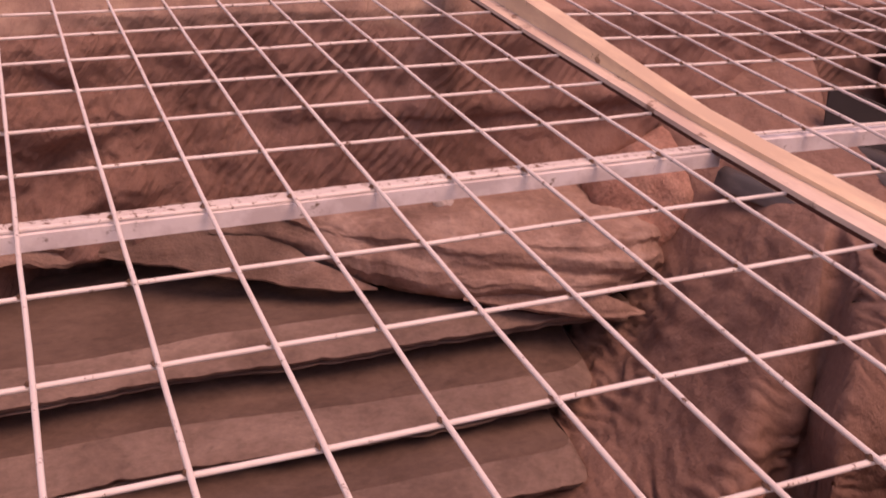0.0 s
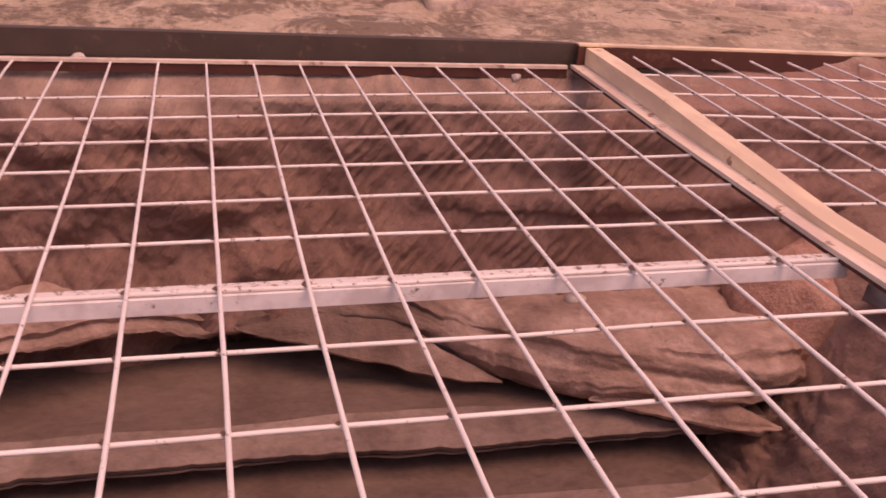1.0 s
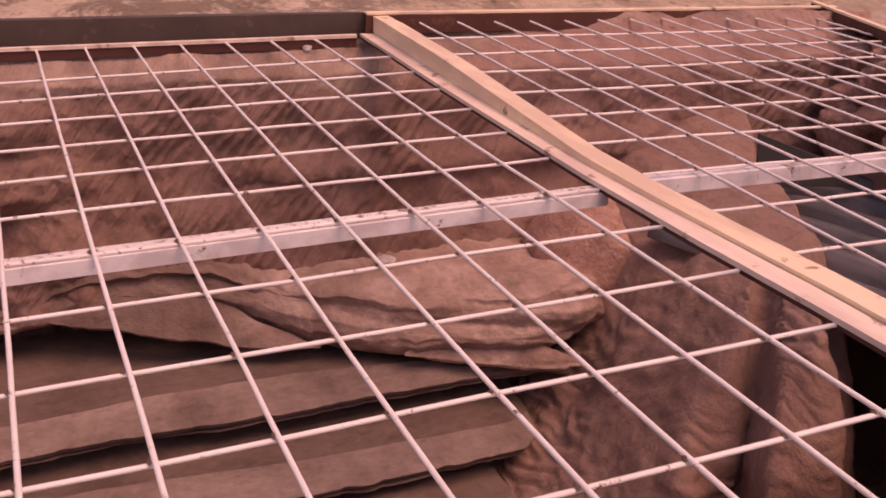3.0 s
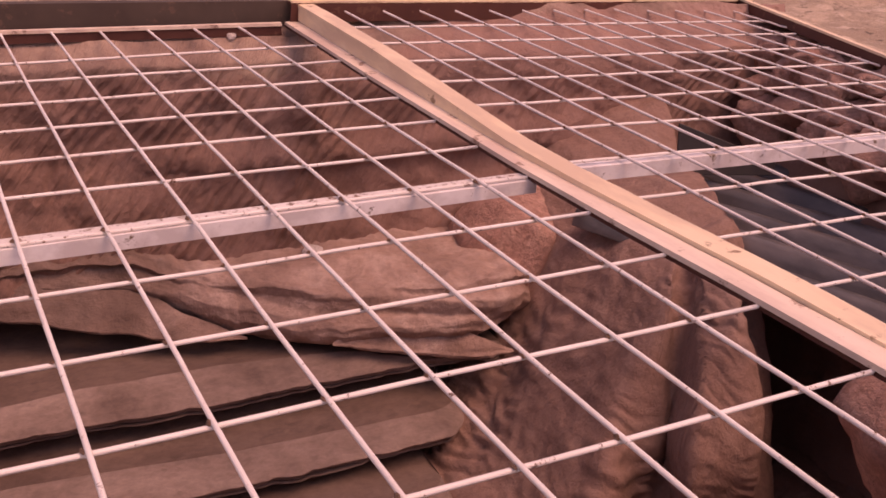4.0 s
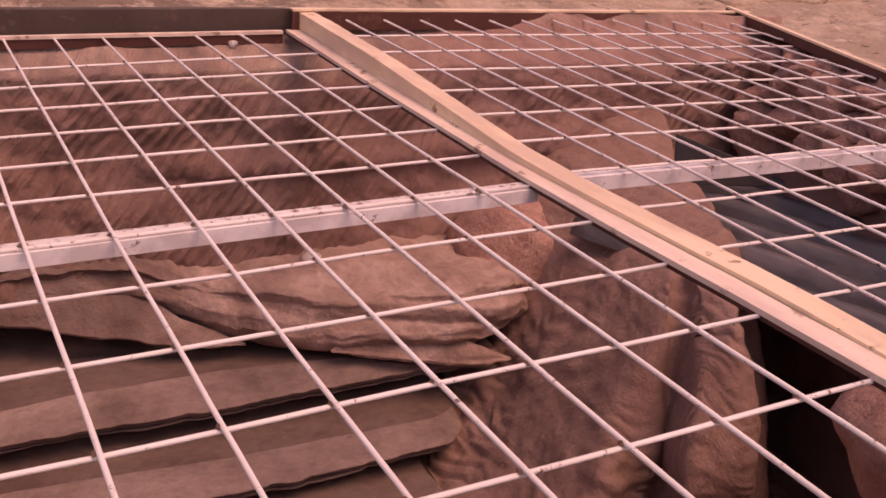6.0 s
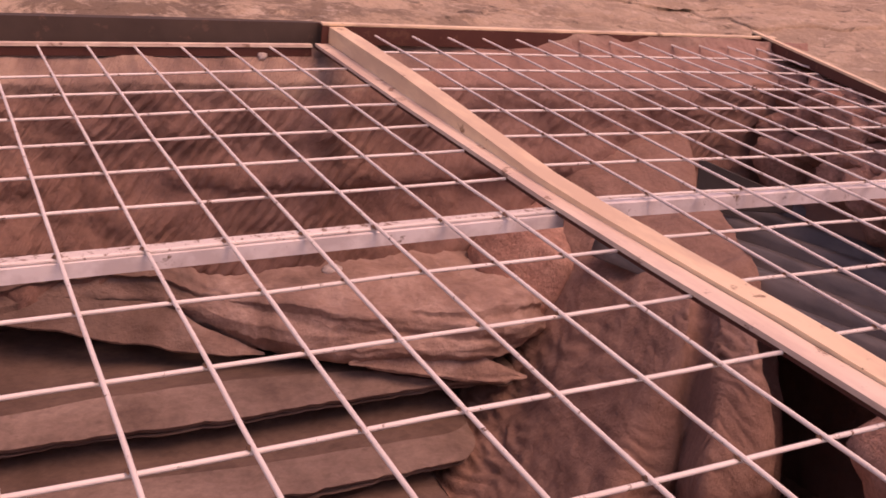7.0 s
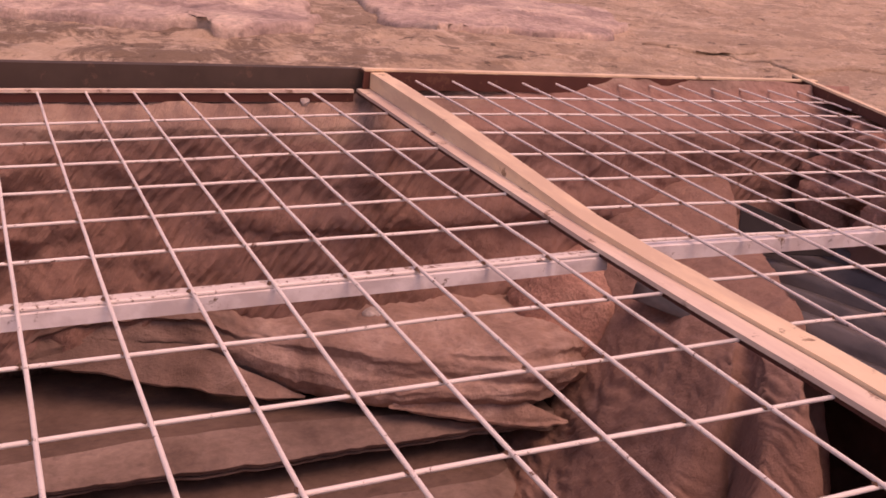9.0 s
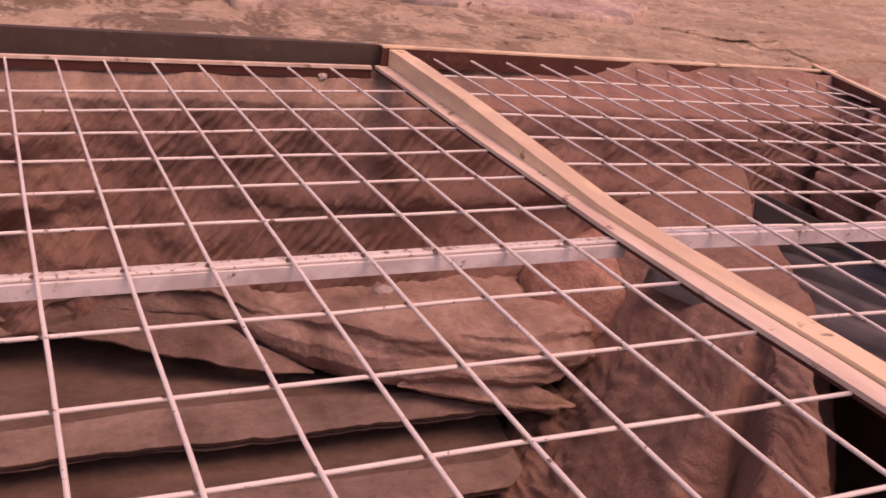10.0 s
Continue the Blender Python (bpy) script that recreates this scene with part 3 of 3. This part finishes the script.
# ---- rim steel ----
curb = tagged(new("steel_curb"), "dark rusty steel curb round the pit mouth", "curb")
angle_bar("far_curb", (-1.9, 0.098 + 0.12 * 1.9, 0.062), (0.042, 0.093, 0.050), (0.12, 1, 0), DOWN, 0.03, 0.058, DARK, curb, worn=0.002)
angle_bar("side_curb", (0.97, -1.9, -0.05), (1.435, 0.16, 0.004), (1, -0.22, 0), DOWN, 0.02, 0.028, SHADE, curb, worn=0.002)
angle_bar("side_edge", (0.968, -1.9, -0.046), (1.433, 0.16, 0.008), (1, -0.22, 0), DOWN, 0.014, 0.006, CREAM, curb, thick=0.003)

# ---- rock ledge under the far wall ----
FRONT = [(-2.0, -0.13), (-1.3, -0.11), (-1.16, -0.085), (-1.0, -0.03), (-0.9, 0.01), (-0.8, 0.035), (-0.6, 0.01), (-0.5, -0.01), (-0.42, -0.035), (-0.33, -0.08), (-0.25, -0.14), (-0.15, -0.205), (-0.04, -0.26), (0.142, -0.315), (0.25, -0.37), (0.34, -0.39), (0.42, -0.375), (0.50, -0.32), (0.56, -0.23), (0.60, -0.12)]


def build_ledge():
    thing = tagged(new("rock_ledge"), "overhanging brown rock ledge in soft folds with a dusty pale top", "rock")
    nx, nk, verts = 460, 120, []
    for i in range(nx):
        x = -2.0 + 2.6 * i / (nx - 1)
        f = table(FRONT, x) + 0.010 * fbm(x * 5, 0.0, 1.0, 4)
        thick = table([(-2, 0.022), (-0.95, 0.022), (-0.7, 0.06), (-0.5, 0.10), (-0.35, 0.12), (-0.2, 0.11), (-0.04, 0.12), (0.16, 0.12), (0.34, 0.11), (0.5, 0.09), (0.6, 0.06)], x)
        reach = table([(-2, 0.05), (-0.6, 0.02), (-0.45, 0.04), (-0.3, 0.08), (0.0, 0.10), (0.2, 0.08), (0.4, 0.11), (0.6, 0.10)], x)
        back = max(0.16 - 0.12 * x, f + reach + 0.05)
        droop = ease(0.44, 0.61, x)
        top = -0.535 - 0.03 * droop - 0.02 * ease(-0.2, -0.6, x)
        top += 0.05 * ease(-0.85, -0.65, x) * ease(-0.22, -0.42, x) + 0.045 * ease(-0.82, -1.0, x)
        tuck = table([(-0.9, 0.0), (-0.7, 0.02), (-0.35, 0.03), (-0.2, 0.03), (0.0, 0.01)], x)
        prof = [(back, top + 0.065), (f + reach + 0.5 * (back - f - reach), top + 0.028), (f + reach, top + 0.002), (f + 0.45 * reach, top - 0.014),
                (f + 0.02 + 0.15 * thick, top - 0.030), (f + 0.1 * thick, top - 0.034 - 0.25 * thick), (f + 0.3 * tuck, top - 0.036 - 0.5 * thick), (f + 0.012 + 0.7 * tuck, top - 0.038 - 0.8 * thick), (f + 0.045 + tuck, top - 0.04 - thick), (f + 0.15 + tuck, top - 0.03 - thick), (back, top - 0.03 - thick)]
        q = np.linspace(0, len(prof) - 1, nk)
        ys = np.interp(q, range(len(prof)), [p[0] for p in prof])
        zs = np.interp(q, range(len(prof)), [p[1] for p in prof])
        for k, (y, z) in enumerate(zip(ys, zs)):
            c = q[k]
            zone = ease(1.8, 3.2, c) * ease(8.8, 7.2, c) * ease(-0.7, -0.3, x)
            # a few wide folds that sink towards the nose and pinch out
            wave = c * 0.34 - 1.9 * x + 0.8 * noise.noise(Vector((x * 2.0, c * 0.5, 5.0)))
            fold = math.sin(math.tau * wave) + 0.15 * math.sin(math.tau * 2.7 * wave + 3 * x)
            amp = zone * (0.3 + 0.7 * ease(-0.3, 0.3, noise.noise(Vector((x * 2.3, c * 0.5, 9.0))) + 0.1))
            # scooped flakes on the top near the nose
            scoop = ease(-0.05, 0.15, x) * ease(3.2, 1.8, c) * abs(noise.noise(Vector((x * 11, y * 13, 2.0))))
            y -= 0.010 * amp * fold
            z += 0.006 * amp * fold + 0.016 * fbm(x * 3, y * 5, k * 0.01, 4) + 0.009 * fbm(x * 14, y * 14, 3.0, 5) + 0.003 * noise.noise(Vector((x * 70, y * 70, z * 70))) - 0.022 * scoop
            y += 0.012 * fbm(x * 4, z * 9, 5.0, 4) + 0.003 * fbm(x * 17, z * 22, 1.0, 4)
            verts.append((x, y, z))
    verts += [verts[(nx - 1) * nk + nk // 2]]
    faces = grid_faces(nx, nk) + [((nx - 1) * nk + k, (nx - 1) * nk + k + 1, len(verts) - 1) for k in range(nk - 1)]
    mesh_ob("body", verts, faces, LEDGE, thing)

    def fold_slab(name, line, z_line, deep, thick, seed, label):
        """A tapering fold: a rounded front edge that thins out towards both ends and runs back under the body."""
        n, m, out = 150, 26, []
        x0, x1 = line[0][0], line[-1][0]
        for i in range(n):
            t = i / (n - 1)
            x = x0 + (x1 - x0) * t
            f = table(line, x) + 0.006 * fbm(x * 9, seed, 0.0, 4)
            z0 = table(z_line, x)
            th = thick * min(1.0, 6 * t, 7 * (1 - t)) + 0.002
            d = table(deep, x) * min(1.0, 4 * t, 3 * (1 - t)) + 0.003
            rows = [(f + d, z0 + 1.1 * d), (f + 0.5 * d, z0 + 0.5 * d), (f + 0.5 * th, z0), (f, z0 - 0.4 * th), (f + 0.3 * th, z0 - th), (f + 0.5 * d, z0 - 1.1 * th), (f + d, z0 - th)]
            q = np.linspace(0, len(rows) - 1, m)
            for y, z in zip(np.interp(q, range(len(rows)), [r[0] for r in rows]), np.interp(q, range(len(rows)), [r[1] for r in rows])):
                out.append((x, y + 0.010 * fbm(x * 8, z * 22, seed, 5), z + 0.007 * fbm(x * 9, y * 14, seed, 5)))
        fs = grid_faces(n, m) + [tuple(range(m - 1, -1, -1)), tuple((n - 1) * m + k for k in range(m))]
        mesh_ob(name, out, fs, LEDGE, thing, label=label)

    fold_slab("fold", [(-0.765, 0.0), (-0.64, -0.03), (-0.48, -0.085), (-0.33, -0.13), (-0.17, -0.16)], [(-0.765, -0.580), (-0.64, -0.600), (-0.48, -0.630), (-0.33, -0.655), (-0.17, -0.675)],
              [(-0.765, 0.03), (-0.6, 0.05), (-0.4, 0.07), (-0.17, 0.05)], 0.009, 3.0, "thin pale fold of rock along the ledge")
    fold_slab("fold", [(0.0, -0.27), (0.14, -0.325), (0.26, -0.385), (0.34, -0.40), (0.415, -0.395)], [(0.0, -0.675), (0.2, -0.69), (0.415, -0.708)],
              [(0.0, 0.03), (0.2, 0.05), (0.415, 0.04)], 0.013, 6.0, "pinched lower fold of rock at the nose")
    return thing


build_ledge()


# ---- dusty sheets stacked on the pit floor ----
def build_sheet(x0, x1, y_back, creases, lips, z_back, z_fold, z_lip, seed, label, round_end):
    """A bent sheet: a panel sloping to a fold, coloured darker for shade, and a dusty lip in front of it, coloured
    lighter as lit, with a folded ragged edge.
    """
    thing = tagged(new("dusty_sheet"), label, "sheet", "stacked sheets")
    nx, n1, n2 = 220, 26, 34
    panel, front = [], []
    for i in range(nx):
        s = i / (nx - 1)
        x = x0 + (x1 - x0) * s
        pull = round_end * (1 - math.sqrt(max(0.0, 1 - (max(0.0, x - (x1 - round_end)) / round_end) ** 2)))
        rag = 0.011 * fbm(x * 5, seed, 1.0, 5) + 0.02 * max(0.0, fbm(x * 13, seed, 2.0, 4))
        lip = min(y_back - 0.03, table(lips, x) + rag + pull)
        fold = min(y_back - 0.02, max(lip + 0.008, table(creases, x) + 0.006 * fbm(x * 3, seed, 9.0, 3) + 0.7 * pull))
        sag = 0.008 * fbm(x * 2.2, seed, 4.0, 3)
        zf = z_lip + (z_fold - z_lip) * min(1.0, (fold - lip) / 0.06)
        for k in range(n1):
            q = k / (n1 - 1)
            y = y_back + (fold - y_back) * q
            z = z_back + (zf - z_back) * q - 0.012 * math.sin(math.pi * q) + sag + 0.005 * fbm(x * 2.5, y * 8, seed, 4)
            panel.append((x, y, z))
        end = panel[-1]
        rows = [(fold, 0.0), (lip + 0.014, 0.85), (lip + 0.003, 1.0), (lip, 1.12), (lip + 0.004, 1.3), (lip + 0.013, 1.4), (lip + 0.011, 1.75), (lip + 0.02, 1.95), (y_back, 1.0)]
        q = np.linspace(0, len(rows) - 1, n2)
        ys = np.interp(q, range(len(rows)), [p[0] for p in rows])
        ws = np.interp(q, range(len(rows)), [p[1] for p in rows])
        for k, (y, w) in enumerate(zip(ys, ws)):
            drop = min(w, 1.0) * (zf - z_lip) + max(0.0, w - 1.0) * 0.022
            if k == n2 - 1:
                z = z_back - 0.012
            else:
                z = end[2] - drop + 0.002 * fbm(x * 4, y * 10, seed + 3, 3) * min(1.0, k / 4)
            front.append((x, y, z))
    faces = grid_faces(nx, n1)
    part_a = mesh_ob("panel", panel, faces, SHEET_SHADED, thing)
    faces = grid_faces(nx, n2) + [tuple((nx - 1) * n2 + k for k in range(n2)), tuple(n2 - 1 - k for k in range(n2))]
    mesh_ob("lip", front, faces, SHEET_LIT, thing, label="bent dusty lip, coloured lighter as its lit face")
    # a second leaf shows just below the lip
    leaf = []
    for i in range(nx):
        x, y, z = front[i * n2 + n2 // 2]
        y += 0.010 + 0.008 * fbm(x * 4, seed, 6.0, 4)
        z -= 0.018 + 0.004 * fbm(x * 3, seed, 8.0, 3)
        leaf += [(x, y + 0.06, z + 0.002), (x, y + 0.004, z), (x, y, z - 0.003), (x, y + 0.004, z - 0.006), (x, y + 0.06, z - 0.008)]
    mesh_ob("lower_leaf", leaf, grid_faces(nx, 5), SHEET_LIT, thing)
    return thing


build_sheet(-1.93, 0.43, 0.15, [(-2, -0.17), (-0.79, -0.20), (-0.56, -0.185), (-0.25, -0.190), (0.03, -0.235), (0.184, -0.305), (0.43, -0.32)],
            [(-2, -0.285), (-1.04, -0.30), (-0.68, -0.288), (-0.57, -0.298), (-0.34, -0.309), (0.056, -0.316), (0.315, -0.342), (0.40, -0.35), (0.43, -0.335)], -0.685, -0.712, -0.737, 1.0, "dust-covered brown sheet with a bent lip, under the ledge", 0.02)
build_sheet(-1.92, 0.29, -0.12, [(-2, -0.31), (-0.70, -0.33), (-0.25, -0.379), (0.152, -0.396), (0.3, -0.39)],
            [(-2, -0.43), (-0.7, -0.447), (-0.3, -0.478), (0.115, -0.482), (0.21, -0.478), (0.30, -0.45)], -0.772, -0.826, -0.848, 2.0, "dust-covered brown sheet with a ragged lip and rounded end", 0.09)
build_sheet(-1.90, 0.16, -0.2, [(-2, -0.53), (0.2, -0.56)], [(-2, -0.63), (0.2, -0.65)], -0.872, -0.912, -0.935, 3.0, "dust-covered brown sheet lying lowest in the stack", 0.04)


# ---- black corrugated sheet ----
def build_corrugated(corner, along, across, length, width, pitch, depth, label):
    along, across = Vector(along).normalized(), Vector(across).normalized()
    n = along.cross(across).normalized()
    if n.z < 0:
        n = -n
    na, nc = 24, int(width / pitch * 12)
    verts = []
    for side in (0, 1):
        for i in range(na):
            for j in range(nc):
                u, w = length * i / (na - 1), width * j / (nc - 1)
                h = depth * 0.5 * math.tanh(2.4 * math.sin(math.tau * w / pitch)) + 0.006 * fbm(u * 3, w * 3, 2.0, 3)
                verts.append(Vector(corner) + along * u + across * w + n * (h - 0.002 * side))
    top = grid_faces(na, nc)
    k = na * nc
    faces = top + [tuple(k + v for v in reversed(f)) for f in top]
    edge = [i * nc for i in range(na)] + [(na - 1) * nc + j for j in range(1, nc)] + [i * nc + nc - 1 for i in range(na - 2, -1, -1)] + [j for j in range(nc - 2, 0, -1)]
    faces += [(a, b, b + k, a + k) for a, b in zip(edge, edge[1:] + edge[:1])]
    return tagged(mesh_ob("corrugated_sheet", verts, faces, BLACK), label, "sheet")


build_corrugated((0.58, -0.35, -0.425), (0.36, -0.933, -0.01), (0.933, 0.36, 0.02), 1.0, 0.76, 0.13, 0.08, "black corrugated metal sheet, dusty, lying in the pit")

plate = bmesh.new()
bmesh.ops.create_cube(plate, size=1, matrix=Matrix.Diagonal((0.26, 0.006, 0.13, 1)))
bmesh.ops.bevel(plate, geom=plate.edges[:], offset=0.002, segments=1, affect="EDGES")
for v in plate.verts:
    if v.co.x > 0 and v.co.z > 0:
        v.co.z -= 0.09
up_plate = part("metal_plate", plate, PLATE_BLACK)
up_plate.matrix_world = pose(1.045, -0.34, -0.29, -12, 0, -22)
tagged(up_plate, "black bent metal plate standing in the pit", "plate")

# ---- boulders and stones ----
rng = random.Random(11)
for k, (y, z, r) in enumerate(((-0.10, -0.06, 0.05), (-0.22, -0.055, 0.045), (-0.24, -0.14, 0.06), (-0.315, -0.09, 0.055), (-0.33, -0.20, 0.085), (-0.39, -0.05, 0.04),
                               (-0.43, -0.125, 0.065), (-0.47, -0.04, 0.045), (-0.52, -0.18, 0.07), (-0.55, -0.09, 0.05), (-0.60, -0.16, 0.055), (-0.62, -0.06, 0.05),
                               (-0.45, -0.27, 0.085), (-0.58, -0.26, 0.08), (-0.20, -0.28, 0.08), (-0.68, -0.12, 0.06), (-0.70, -0.22, 0.08), (-0.78, -0.10, 0.06), (-0.15, -0.17, 0.06))):
    r *= 1.3
    ob = stone("boulder", (r * rng.uniform(0.9, 1.3), r * rng.uniform(0.85, 1.15), r * rng.uniform(0.6, 0.85)), BOULDER, 70 + k, 4, 0.5)
    ob.matrix_world = pose(0.98 + 0.48 * (y + 2.02) / 2.19 + 0.12 * z + 0.008, y, min(z, -0.075) - 0.025 * (y > -0.2), rng.uniform(-15, 15), rng.uniform(-15, 15), rng.uniform(0, 180))
    tagged(ob, "angular reddish rock wedged in the side of the pit", "rock", "boulders")
for size, place, turn, seed, label in (
        ((0.200, 0.140, 0.220), (0.745, -1.27, -0.490), 8, 21, "large brown squared block under the beam"),
        ((0.155, 0.130, 0.150), (0.535, -0.14, -0.520), 0, 27, "smooth upright boulder behind the ledge end")):
    ob = stone("boulder", size, BOULDER, seed, 4, 0.28, 0.8)
    ob.matrix_world = pose(*place, 0, 0, turn)
    tagged(ob, label, "rock", "boulders")
for size, place, seed, label in (
        ((0.030, 0.022, 0.014), (0.03, -0.055, -0.528), 2.0, "small whitish stone lying on the ledge"),
        ((0.014, 0.012, 0.010), (-0.115, 0.07, -0.020), 5.0, "small pale stone below the far frame"),
        ((0.020, 0.014, 0.012), (-1.07, 0.187, 0.001), 7.0, "pale lump of stone behind the far frame")):
    ob = stone("pebble", size, PEBBLE, seed, 2, 0.3, 0.8)
    ob.matrix_world = pose(*place, 0, 0, 20)
    tagged(ob, label, "stone")
